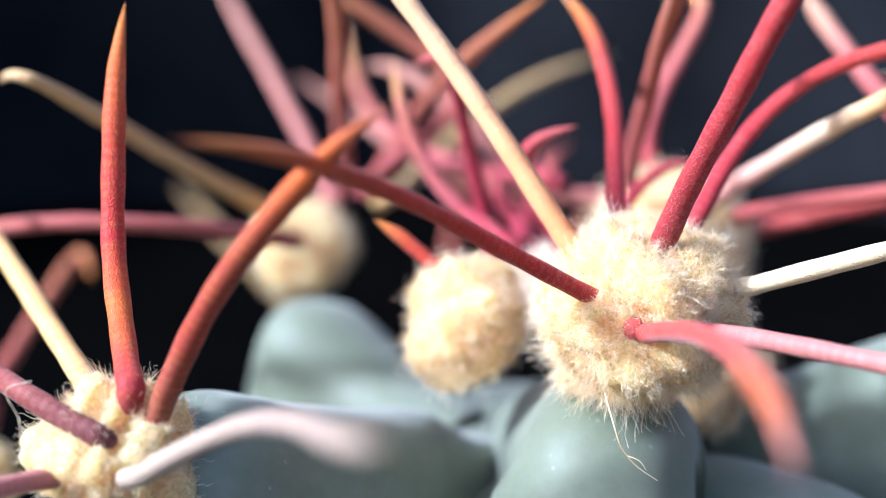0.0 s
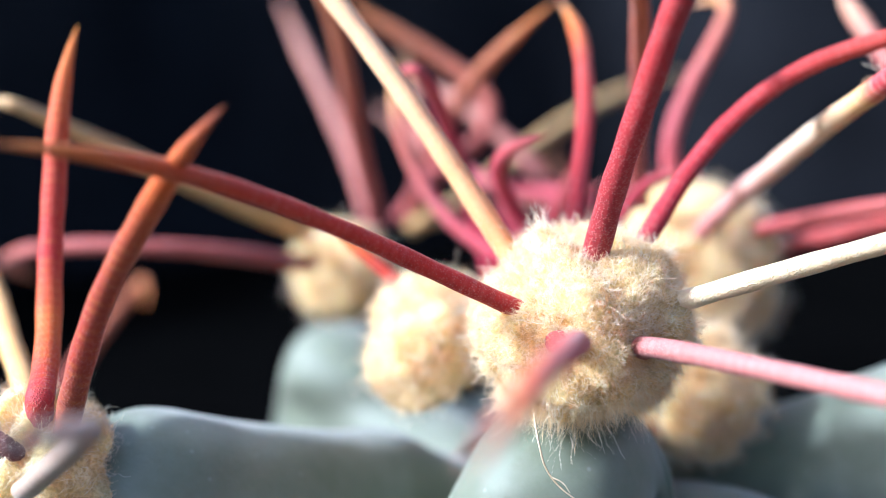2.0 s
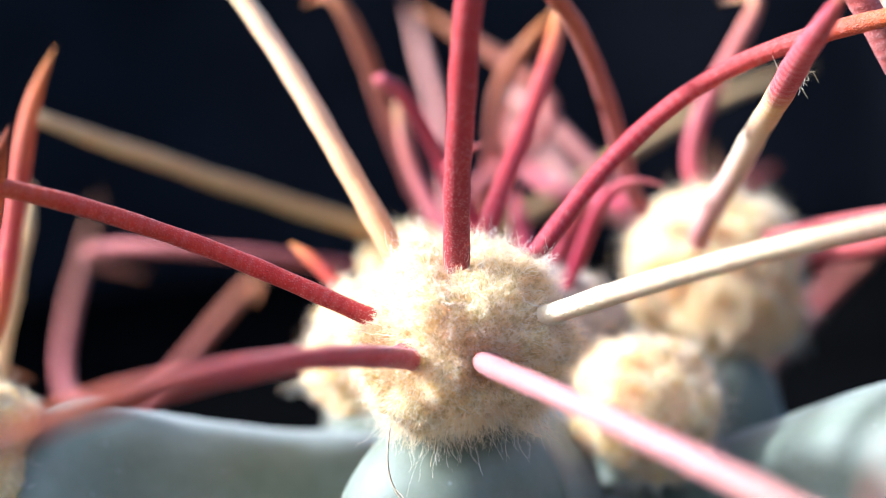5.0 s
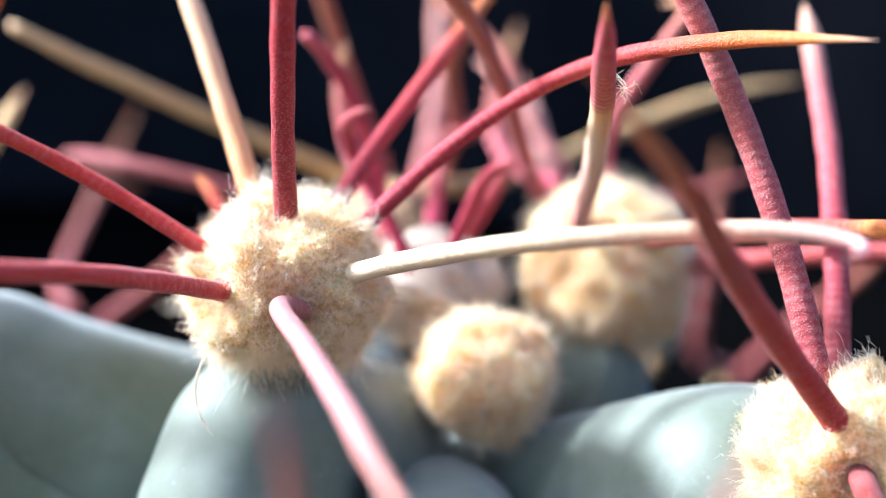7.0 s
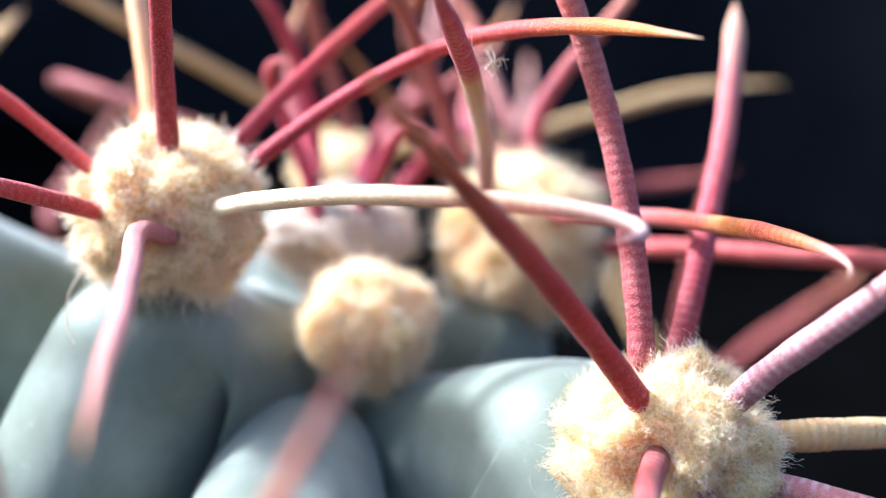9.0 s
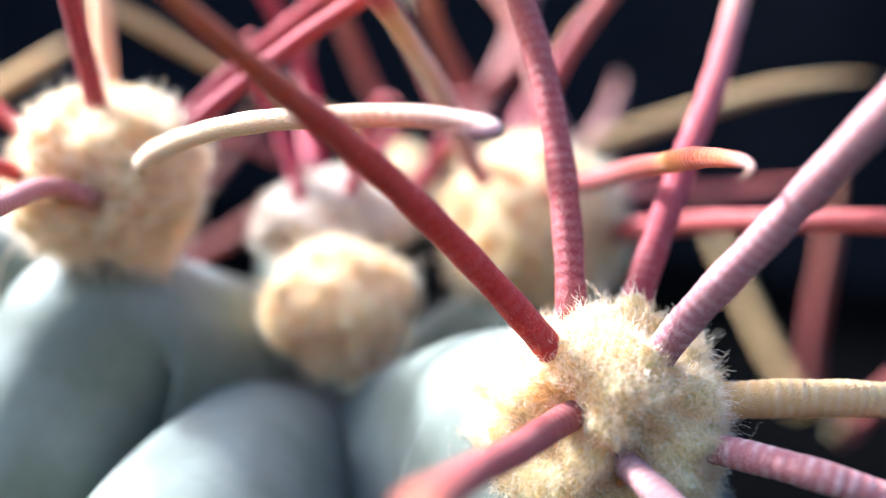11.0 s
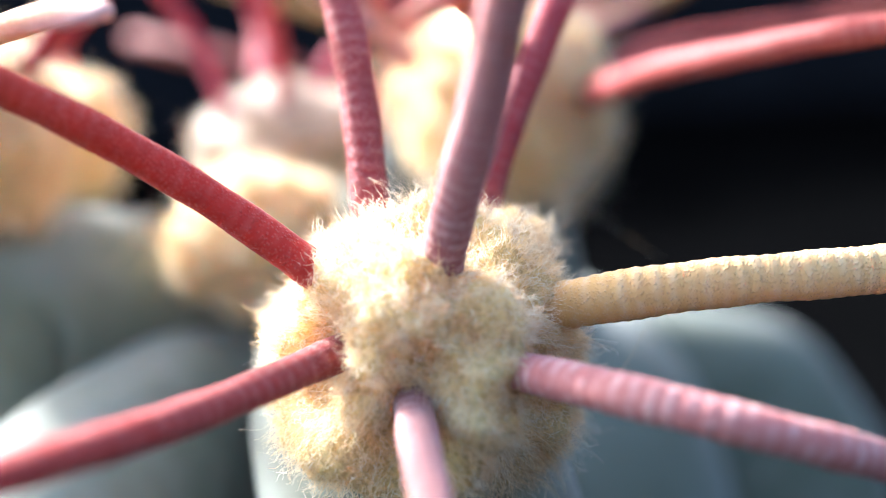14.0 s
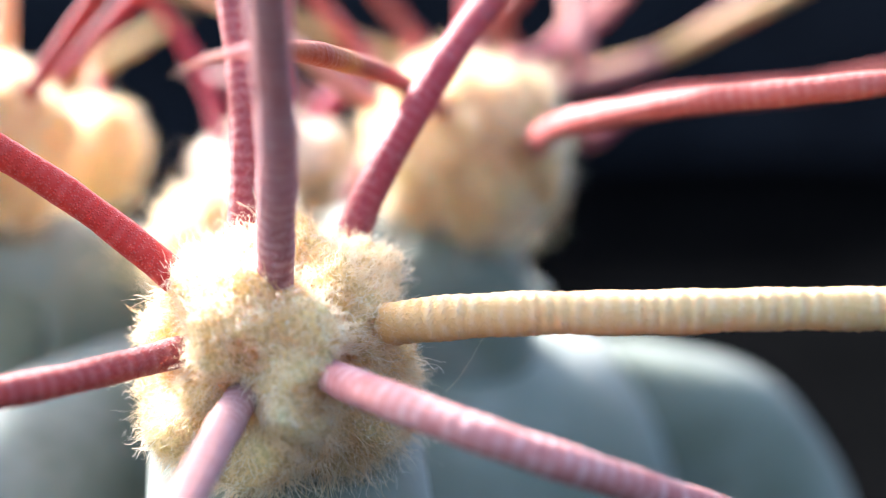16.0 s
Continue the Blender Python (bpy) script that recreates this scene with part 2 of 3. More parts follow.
def wool_material(name, light, dark, translucent=0.3, strands=True):
    """Fine felted plant wool: fibres scatter and pass the light."""
    m, nt, bsdf = mat(name)
    vec = coords(nt)
    a = noise_tex(nt, vec, 450, 4, 0.6)
    col = ramp(nt, a, [(0.32, dark), (0.66, light)])
    if strands:
        isle = nt.nodes.new("ShaderNodeNewGeometry").outputs["Random Per Island"]
        pale = nt.nodes.new("ShaderNodeAttribute")
        pale.attribute_name = "pale"
        old = mix(nt, math_node(nt, "MULTIPLY", isle, 0.9), mix(nt, 0.6, col, dark), col)
        share = math_node(nt, "ADD", math_node(nt, "MULTIPLY", math_node(nt, "POWER", isle, 3.0), 0.5), math_node(nt, "MULTIPLY", pale.outputs["Fac"], 0.5))
        col = mix(nt, share, old, (0.98, 0.93, 0.80))
    else:
        fleck = noise_tex(nt, vec, 5000, 3, 0.7)
        col = mix(nt, ramp(nt, fleck, [(0.4, (0, 0, 0)), (0.62, (1, 1, 1))]), tuple(v * 0.72 for v in dark), col)
        nt.links.new(bump(nt, fleck, 0.0002, 1.0), bsdf.inputs["Normal"])
    nt.links.new(col, bsdf.inputs["Base Color"])
    bsdf.inputs["Roughness"].default_value = 0.38
    bsdf.inputs["Specular IOR Level"].default_value = 0.5
    tr = nt.nodes.new("ShaderNodeBsdfTranslucent")
    nt.links.new(col, tr.inputs["Color"])
    ms = node(nt, "ShaderNodeMixShader", Fac=translucent)
    nt.links.new(bsdf.outputs[0], ms.inputs[1])
    nt.links.new(tr.outputs[0], ms.inputs[2])
    nt.links.new(ms.outputs[0], nt.nodes["Material Output"].inputs["Surface"])
    return m


def cloth_material(name, base):
    m, nt, bsdf = mat(name)
    vec = coords(nt)
    a = noise_tex(nt, vec, 40, 5)
    weave = noise_tex(nt, vec, 2500, 2)
    col = ramp(nt, a, [(0.3, tuple(c * 0.7 for c in base)), (0.7, tuple(c * 1.3 for c in base))])
    nt.links.new(col, bsdf.inputs["Base Color"])
    nt.links.new(bump(nt, weave, 0.0002, 0.6), bsdf.inputs["Normal"])
    bsdf.inputs["Roughness"].default_value = 0.95
    bsdf.inputs["Specular IOR Level"].default_value = 0.0
    return m


SKIN = skin_material()
WOOL = wool_material("areole_wool", (0.96, 0.82, 0.56), (0.92, 0.67, 0.33), 0.5)
WOOL_PALE = wool_material("young_wool", (0.74, 0.61, 0.46), (0.66, 0.50, 0.35), 0.35)
WOOL_CORE = wool_material("wool_felt", (0.95, 0.74, 0.38), (0.90, 0.62, 0.26), 0.1, False)
PALE_CORE = wool_material("pale_felt", (0.66, 0.52, 0.38), (0.58, 0.44, 0.30), 0.05, False)
felt = WOOL_CORE.node_tree.nodes["Principled BSDF"]
felt.inputs["Subsurface Weight"].default_value = 0.9
felt.inputs["Subsurface Radius"].default_value = (1.0, 0.75, 0.45)
felt.inputs["Subsurface Scale"].default_value = 0.003
FLOCK = cloth_material("black_cloth", (0.012, 0.0125, 0.0145))
# the ground's deep shade is put into this near-black base colour
SHADED_GROUND = cloth_material("dark_ground", (0.0016, 0.0016, 0.0016))
FIBRE = wool_material("loose_fibre", (0.78, 0.66, 0.45), (0.5, 0.36, 0.18), 0.2)


# ---- mesh helpers ----
def mesh_from(name, verts, quads, material, tris=None, smooth=True, floats=()):
    """One mesh from arrays of corners and faces, with float attributes by corner."""
    me = bpy.data.meshes.new(name)
    verts = np.asarray(verts, np.float32)
    loops = [np.asarray(quads, np.int32).reshape(-1, 4)]
    nq = len(loops[0])
    tri = np.asarray(tris if tris is not None else np.zeros((0, 3)), np.int32).reshape(-1, 3)
    me.vertices.add(len(verts))
    me.vertices.foreach_set("co", verts.ravel())
    flat = np.concatenate([loops[0].ravel(), tri.ravel()])
    me.loops.add(len(flat))
    me.loops.foreach_set("vertex_index", flat)
    me.polygons.add(nq + len(tri))
    me.polygons.foreach_set("loop_start", np.concatenate([np.arange(nq) * 4, nq * 4 + np.arange(len(tri)) * 3]).astype(np.int32))
    me.polygons.foreach_set("use_smooth", np.full(nq + len(tri), smooth))
    for key, values in floats:
        at = me.attributes.new(key, "FLOAT", "POINT")
        at.data.foreach_set("value", np.asarray(values, np.float32))
    me.update(calc_edges=True)
    me.validate()
    me.materials.append(material)
    return me


def part(name, me, parent, place, label=""):
    """A mesh object under a thing or part; place: its origin in the world."""
    ob = new(name, me)
    ob.parent = parent
    base = Vector((0, 0, 0))
    p = parent
    while p is not None:
        base += p.location
        p = p.parent
    ob.location = Vector(place) - base
    if label:
        tagged(ob, label)
    return ob


def grid_quads(rows, cols, closed=True):
    i, j = np.meshgrid(np.arange(rows - 1), np.arange(cols if closed else cols - 1), indexing="ij")
    k = (j + 1) % cols
    return np.stack([i * cols + j, i * cols + k, (i + 1) * cols + k, (i + 1) * cols + j], -1).reshape(-1, 4)


def frames_along(pts):
    """Tangents and two cross directions that turn as little as they can."""
    tan = np.gradient(pts, axis=0)
    tan /= np.linalg.norm(tan, axis=1)[:, None]
    u = np.cross(tan[0], (0.3, 0.2, 0.93))
    u /= np.linalg.norm(u)
    us = []
    for t in tan:
        u = u - t * (u @ t)
        u /= np.linalg.norm(u)
        us.append(u)
    us = np.array(us)
    return tan, us, np.cross(tan, us)


def wobble(p, seed, freq):
    """Smooth pseudo-random values in -1..1 at the places p."""
    rng = np.random.default_rng(seed)
    out = 0
    for k in range(5):
        d = rng.normal(size=3)
        out = out + np.sin(p @ (d / np.linalg.norm(d)) * freq * (0.6 + 0.35 * k) + rng.uniform(0, 6.28)) / 2.2
    return np.clip(out, -1, 1)


# ---- the setting ----
def make_ground():
    n = 48
    radii = np.array([0.0005, 0.05, 0.12, 0.3, 1, 5, 30, 200, 1500])
    a = np.linspace(0, 2 * np.pi, n, endpoint=False)
    v = np.array([[r * np.cos(t), r * np.sin(t), 0.0] for r in radii for t in a])
    me = mesh_from("ground", v, grid_quads(len(radii), n), SHADED_GROUND, tris=None)
    tagged(new("ground", me), "near-black matt ground, deep shade put into its colour", "ground", kind="structure")


def make_backdrop():
    """Black cloth hung in soft folds round the far side of the plant."""
    n, rows, thick = 160, 10, 0.004
    out = []
    for side in (0, 1):
        for k in range(rows):
            z = 0.17 * k / (rows - 1)
            for i in range(n):
                a = radians(-35 + 245 * i / (n - 1))
                r = 0.36 + 0.006 * math.sin(i * 0.55) + 0.004 * math.sin(i * 0.23 + 1) + thick * side
                out.append((r * math.cos(a), r * math.sin(a), z))
    v = np.array(out)
    q1 = grid_quads(rows, n, False)
    q2 = q1[:, ::-1] + rows * n
    top = (rows - 1) * n
    i = np.arange(n - 1)
    q3 = np.stack([top + i, top + i + 1, rows * n + top + i + 1, rows * n + top + i], -1)
    me = mesh_from("backdrop", v, np.concatenate([q1, q2, q3]), FLOCK)
    tagged(new("backdrop", me), "black cloth backdrop hung in soft folds", "backdrop", kind="structure")


make_ground()
make_backdrop()

# ---- the cactus ----
cactus = tagged(new("cactus"), "blue-green ribbed cactus with woolly areoles and long red spines", "cactus")


def catmull(points, n):
    p = np.array(points, float)
    p = np.vstack([2 * p[0] - p[1], p, 2 * p[-1] - p[-2]])
    out = []
    for i in range(1, len(p) - 2):
        for t in np.linspace(0, 1, n, endpoint=False):
            out.append(0.5 * (2 * p[i] + (p[i + 1] - p[i - 1]) * t + (2 * p[i - 1] - 5 * p[i] + 4 * p[i + 1] - p[i + 2]) * t * t
                              + (3 * p[i] - p[i - 1] - 3 * p[i + 1] + p[i + 2]) * t ** 3))
    out.append(p[-2])
    return np.array(out)


def rib(az, stations, seed, turn=0.0, plant=None):
    """A fleshy rib: its crest runs out from the crown and down; stations: radius, height, half width (mm)."""
    path = catmull(stations, 9)
    r, z, hw = path.T
    n = len(path)
    tr, tz = np.gradient(r), np.gradient(z)
    ln = np.hypot(tr, tz)
    nr, nz = -tz / ln, tr / ln
    flip = np.where(nz + 0.6 * nr < 0, -1, 1)
    nr, nz = nr * flip, nz * flip
    a = np.linspace(-0.5, 0.5, 33) * np.pi
    m = len(a) + 8
    drop = np.array([0.35, 0.8, 1.4, 2.2])
    verts = []
    for i in range(n):
        ang = radians(az) + turn * (r[i] - 18) / 30
        rad, side = np.array([np.cos(ang), np.sin(ang), 0]), np.array([-np.sin(ang), np.cos(ang), 0])
        crest = rad * r[i] + np.array([0, 0, z[i]])
        nrm = rad * nr[i] + np.array([0, 0, nz[i]])
        u = np.sign(np.sin(a)) * np.abs(np.sin(a)) ** 0.85
        d = (1 - np.cos(a)) * 1.15
        u = np.concatenate([-1 + 0.10 * drop[::-1], u, 1 - 0.10 * drop]) * hw[i]
        d = np.concatenate([1.15 + drop[::-1], d, 1.15 + drop]) * hw[i]
        p = crest + u[:, None] * side - d[:, None] * nrm
        verts.append(p)
    v = np.array(verts).reshape(-1, 3)
    v += wobble(v, seed, 0.35)[:, None] * 0.22 * np.repeat(np.array([[0.5, 0.5, 1.0]]), len(v), 0)
    centre = np.array([math.cos(radians(az)) * 15, math.sin(radians(az)) * 15, 40.0])
    me = mesh_from("rib", (v - centre) * MM, grid_quads(n, m, False), SKIN)
    return part("rib", me, plant or cactus, (centre + (np.array(plant.location) / MM if plant else 0)) * MM)


def stem(plant=None, low=1.0, wide=1.0):
    """The body between the ribs, seen only down in the furrows."""
    prof = catmull([(0.3, 42), (8, 42.5), (15, 41), (20, 36), (22, 26), (22, 12), (18, 0)], 6)
    n = 40
    t = np.linspace(0, 2 * np.pi, n, endpoint=False)
    v = np.array([[r * wide * np.cos(x), r * wide * np.sin(x), z * low] for r, z in prof for x in t])
    return part("stem", mesh_from("stem", v * MM, grid_quads(len(prof), n), SKIN), plant or cactus, plant.location if plant else (0, 0, 0))


def steep(r, z, hw):
    """The lower run of a rib that falls almost straight down."""
    return [(r + 1.2, z - 7, hw + 0.3), (r + 2.4, z - 16, hw + 0.8), (r + 2.6, z - 28, hw + 1.2), (r, -1, hw)]


stem()
rib(-128, [(2, 43, 3), (7, 45, 3.6), (10.5, 46.8, 4.2), (14, 47.7, 4.5), (19, 49.6, 4.8), (24, 51.2, 5), (28, 49.8, 5.2), (31, 46.2, 5.4), (34, 39, 6), (36.5, 28, 7), (36, 12, 7), (32, -1, 6)], 11)
rib(-79, [(2, 46, 3.4), (6, 48, 4.4), (9.5, 49.3, 4.8), (13.5, 50.4, 4.8), (17, 51, 4.8), (20, 49.6, 4.8), (22.2, 46, 4.8), (24.3, 41, 4.9), (27, 34, 5.2), (30, 25, 5.6), (30.5, 12, 6), (27, -1, 5.5)], 12, -0.35)
rib(-49, [(4, 41.5, 3), (8, 43.5, 3.8), (12, 44.6, 4.4), (17, 44.8, 4.9), (22, 44.7, 5.4), (27, 43.8, 5.7), (31, 41, 5.7), (34.5, 35, 6), (36.5, 26, 6.6), (36, 12, 6.6), (32, -1, 6)], 13)
rib(-16, [(4, 41.5, 3), (9, 44.2, 3.8), (14, 46.9, 4.4), (20, 49.6, 4.9), (25, 50.7, 5.1), (29, 48.5, 5.3), (32.5, 44.5, 5.5), (36, 38, 6), (39, 28, 7), (38.5, 12, 7), (34, -1, 6)], 14)
rib(31, [(3, 44, 3), (8, 48, 4.4), (11.5, 49.3, 5), (14, 47, 5.4), (15, 43, 5.6), (15.6, 36, 5.8), (16.5, 24, 6), (17, 12, 6), (15, -1, 5)], 15)
rib(75, [(4, 41, 3), (12, 40, 4), (20, 39, 5), (26, 37.6, 5.5), (30, 34, 6), (33, 27, 6.5), (33, 12, 6.5), (30, -1, 6)], 16)
rib(110, [(4, 42, 3), (12, 42, 4), (18, 41, 4.6)] + steep(20, 38, 5.2), 17)
rib(146, [(4, 43, 3), (10, 46, 3.8), (15, 48.8, 4.2), (19, 47.5, 4.3)] + steep(20.5, 45, 4.4), 18)
rib(180, [(5, 41, 3), (12, 40, 4), (20, 39, 4.8)] + steep(24, 36, 5.2), 19)
rib(-157, [(5, 41, 3), (14, 40, 4), (22, 38, 4.8)] + steep(26, 35, 5.2), 20)

# a lower plant stands behind
neighbour = tagged(new("cactus"), "low shaded cactus with dusky spines behind the first", "cactus")
neighbour.location = (-0.012, 0.078, 0)
stem(neighbour, 0.18, 0.4)
for k in range(9):
    rib(k * 40 + 12, [(2, 9, 2), (5, 9.5, 2.6), (8, 9, 3), (10, 7, 3.2), (11, 4, 3.4), (10, -1, 3)], 40 + k, 0.0, neighbour)


def coat_fibres(rng, surface, rad, out, count, k, length, dia, per_lock, curl, kinks, skirt):
    """Flat curled fibres rooted on a cushion, k points each (mm): corners and faces."""
    def unit(n):
        d = rng.normal(size=(n, 3))
        return d / np.linalg.norm(d, axis=1)[:, None]

    dirs = unit(count)
    dirs = dirs[dirs @ np.array(out, float) > -0.96]
    c = len(dirs)
    root = surface(dirs) * 0.93
    nrm = dirs / rad
    nrm /= np.linalg.norm(nrm, axis=1)[:, None]
    locks = unit(max(count // per_lock, 60))
    mine = np.concatenate([np.argmax(dirs[q:q + 4000] @ locks.T, 1) for q in range(0, c, 4000)])
    pull = (surface(locks)[mine] * 0.93 - root) * rng.uniform(0.1, 0.75, (c, 1))
    lean = (rng.normal(size=(len(locks), 3)) * 0.45)[mine] + rng.normal(size=(c, 3)) * 0.42
    ln = length * rng.uniform(0.5, 1.15, c) * rng.uniform(0.7, 1.3, len(locks))[mine]
    ln = ln * (1 + 2.2 * (skirt > 0) * np.clip(-dirs[:, 2] - 0.5, 0, 0.4))
    amp, freq, ph = rng.uniform(*curl, c), rng.uniform(*kinks, c), rng.uniform(0, 6.28, c)
    e1 = np.cross(nrm, rng.normal(size=(c, 3)))
    e1 /= np.linalg.norm(e1, axis=1)[:, None]
    e2 = np.cross(nrm, e1)
    s = np.linspace(0, 1, k)
    up = rng.uniform(0.45, 1.0, c)
    turn = freq[:, None] * s + ph[:, None]
    pts = (root[:, None] + nrm[:, None] * (up[:, None] * ln[:, None] * s ** 0.8)[..., None] + lean[:, None] * (0.75 * ln[:, None] * s ** 1.3)[..., None]
           + pull[:, None] * (s ** 1.2)[None, :, None]
           + e1[:, None] * (amp[:, None] * np.sin(turn) * s ** 0.7)[..., None]
           + e2[:, None] * (amp[:, None] * np.cos(turn * 0.8) * s ** 0.7)[..., None])
    tan = np.gradient(pts, axis=1)
    tan /= np.linalg.norm(tan, axis=2)[..., None] + 1e-9
    u = np.cross(tan, rng.normal(size=(c, 1, 3)))
    u /= np.linalg.norm(u, axis=2)[..., None] + 1e-9
    thick = (dia / 2 * rng.uniform(0.6, 1.3, c))[:, None] * (1 - 0.6 * s)[None]
    v = np.stack([pts - thick[..., None] * u, pts + thick[..., None] * u], 2).reshape(-1, 3)
    quads = (grid_quads(k, 2, False)[None] + (np.arange(c) * k * 2)[:, None, None]).reshape(-1, 4)
    return v, quads


def areole(place, radii, strands, length, material, seed, lumps=0.12, strand_dia=0.024, name="areole", out=(0, 0, 1), label="", plant=None, sockets=(), socket_depth=0.27, skirt=0.0, tufts=0.035):
    """A cushion of felted wool with a coat of curled fibres (mm). The spines are its parts."""
    place = np.array(place, float)
    rng = np.random.default_rng(seed)
    rows, cols = 40, 56
    th = np.linspace(0.02, np.pi - 0.02, rows)
    ph = np.linspace(0, 2 * np.pi, cols, endpoint=False)
    d = np.array([[np.sin(a) * np.cos(b), np.sin(a) * np.sin(b), np.cos(a)] for a in th for b in ph])
    rad = np.array(radii, float)

    holes = np.array([(np.array(q) - place) / np.linalg.norm(np.array(q) - place) for q in sockets]).reshape(-1, 3)

    def surface(dirs):
        p = dirs * rad
        size = 1 + lumps * wobble(p, seed, 1.1) + 0.75 * lumps * wobble(p, seed + 1, 2.6) + tufts * wobble(p, seed + 2, 5.5) + 0.5 * tufts * wobble(p, seed + 3, 10.0)
        size = size + skirt * np.clip(0.15 - 1.25 * dirs[:, 2], 0, 1)
        for h in holes:
            near = dirs @ h
            size = size - socket_depth * np.exp((near - 1) / 0.032) + 0.045 * np.exp(-((near - 0.84) / 0.08) ** 2)
        return p * size[:, None]

    core = part(name, mesh_from(name, surface(d) * 0.95 * MM, grid_quads(rows, cols), PALE_CORE if material is WOOL_PALE else WOOL_CORE), plant or cactus, place * MM, label)
    # a dense short nap in small locks, and longer kinked fibres that stand out of it
    sets = [coat_fibres(rng, surface, rad, out, strands, 6, length, strand_dia, 22, (0.02, 0.05), (4, 9), skirt),
            coat_fibres(rng, surface, rad, out, strands // 4, 13, length * 1.55, strand_dia * 1.15, 5, (0.05, 0.11), (8, 18), skirt)]
    pale = np.concatenate([np.full(len(v), k, float) for k, (v, q) in enumerate(sets)])
    quads = np.concatenate([sets[0][1], sets[1][1] + len(sets[0][0])])
    verts = np.concatenate([sets[0][0], sets[1][0]])
    tagged(part("wool_coat", mesh_from("wool_coat", verts * MM, quads, material, floats=(("pale", pale),)), core, place * MM), kind="stuff")
    return core


def spine(parent, kind, dia, *bend, rings=110, sides=12, blunt=0.72, flat=0.88, ridge=0.004, reach=1.0, label=""):
    """A curved, tapering spine along a smooth bend through space (mm)."""
    p = np.array(bend, float)
    heart = np.array(parent.location) / MM
    deep = (heart - p[0]) / max(np.linalg.norm(heart - p[0]), 1e-6)
    start = (p[1] - p[0]) / np.linalg.norm(p[1] - p[0])
    inward = deep - (0.85 if start @ deep < 0 else 0.0) * start
    s = np.linspace(0, reach, rings)[:, None]
    deg = len(p) - 1
    pts = sum(math.comb(deg, k) * s ** k * (1 - s) ** (deg - k) * p[k] for k in range(deg + 1))
    pts = np.vstack([p[0] + inward / np.linalg.norm(inward) * 1.6, pts])
    step = np.linalg.norm(np.diff(pts, axis=0), axis=1)
    dist = np.concatenate([[0], np.cumsum(step)])
    along = dist / dist[-1]
    tan, u, w = frames_along(pts)
    sway = 0.028 * np.sin(dist * 0.75 + dia * 91) * np.minimum(dist / 4, 1)
    pts = pts + sway[:, None] * u
    r = dia / 2 * np.where(along < blunt, 1 - 0.10 * along / blunt, 0.9 * np.maximum(1 - (np.maximum(along - blunt, 0) / (1 - blunt)) ** 1.7, 0.02))
    r = r * (1 + ridge * np.sin(dist * 13 + 2 * np.sin(dist * 1.7)) + 0.025 * np.sin(dist * 2.3 + dia * 40) + 0.02 * np.sin(dist * 0.9 + dia * 70))
    a = np.linspace(0, 2 * np.pi, sides, endpoint=False)
    if sides > 16:
        r = r[:, None] * (1 + 0.006 * np.random.default_rng(int(dia * 1000) + rings).normal(size=(len(pts), sides)))
    else:
        r = np.repeat(r[:, None], sides, 1)
    v = pts[:, None] + r[:, :, None] * (np.cos(a)[None, :, None] * u[:, None] + flat * np.sin(a)[None, :, None] * w[:, None])
    nv = len(pts) * sides
    v = np.vstack([v.reshape(-1, 3), pts[-1] + tan[-1] * dia * 0.1])
    last = (len(pts) - 1) * sides
    tris = [(last + i, last + (i + 1) % sides, nv) for i in range(sides)]
    me = mesh_from("spine", (v - p[0]) * MM, grid_quads(len(pts), sides), SPINE_MATS[kind], tris=tris,
                   floats=(("along", np.append(np.repeat(along, sides), 1.0)), ("dist", np.append(np.repeat(dist, sides), dist[-1]))))
    return part("spine", me, parent, p[0] * MM, label)


areole_A = areole((4.3, -17.4, 54.5), (4.7, 4.5, 4.0), 44000, 0.42, WOOL, 1, 0.09, label="cream woolly cushion, fluffy and round", sockets=[(1.6, -20.2, 56.1), (5.2, -18.5, 57.8), (1.1, -16.0, 57.8), (8.6, -17.9, 55.6), (7.2, -19.9, 54.1), (3.7, -21.2, 54.7), (7.1, -14.4, 57.6), (3.9, -12.2, 58.5)], socket_depth=0.13, skirt=0.03)
areole_B = areole((29.1, -7.9, 48.9), (4.7, 4.75, 4.4), 46000, 0.42, WOOL, 2, 0.11, label="cream woolly cushion with tufts between the spine bases", sockets=[(27.9, -10.7, 50.9), (26.9, -8.0, 52.5), (29.9, -8.0, 50.8), (26.9, -4.5, 51.9), (28.9, -3.3, 49.0), (32.1, -6.9, 48.4), (31.8, -9.9, 47.8), (29.7, -10.9, 49.2)], skirt=0.15)
areole_L = areole((-18.3, -23.2, 49.8), (3.5, 3.4, 3.5), 9000, 0.42, WOOL, 3, 0.12, label="tan worn woolly cushion")
areole_D = areole((9.3, -6.4, 48.5), (3.8, 3.7, 3.4), 15000, 0.48, WOOL, 4, 0.11, tufts=0.015, label="tan woolly cushion low in the furrow")
areole_C = areole((9.7, 6.7, 52.9), (5.0, 5.2, 4.8), 20000, 0.60, WOOL, 5, 0.08, skirt=0.12, tufts=0.015, label="cream woolly cushion")
areole_G = areole((-3.5, -11.4, 52.4), (2.9, 2.9, 3.3), 14000, 0.42, WOOL, 6, 0.13, tufts=0.02, label="bright pale woolly cushion")
areole_E = areole((-14.8, 16.2, 51.0), (3.6, 3.6, 3.4), 6000, 0.45, WOOL, 7, 0.09, tufts=0.015, label="small yellowish woolly cushion")
areole_K = areole((2.2, -2.0, 51.4), (4.3, 4.2, 3.2), 9000, 0.45, WOOL_PALE, 8, 0.12, label="whitish wool at the growing crown")
areole_F = areole((-35.0, 4.6, 37.8), (2.6, 2.6, 2.6), 1500, 0.50, WOOL, 9, 0.10, label="small woolly cushion behind a rib")
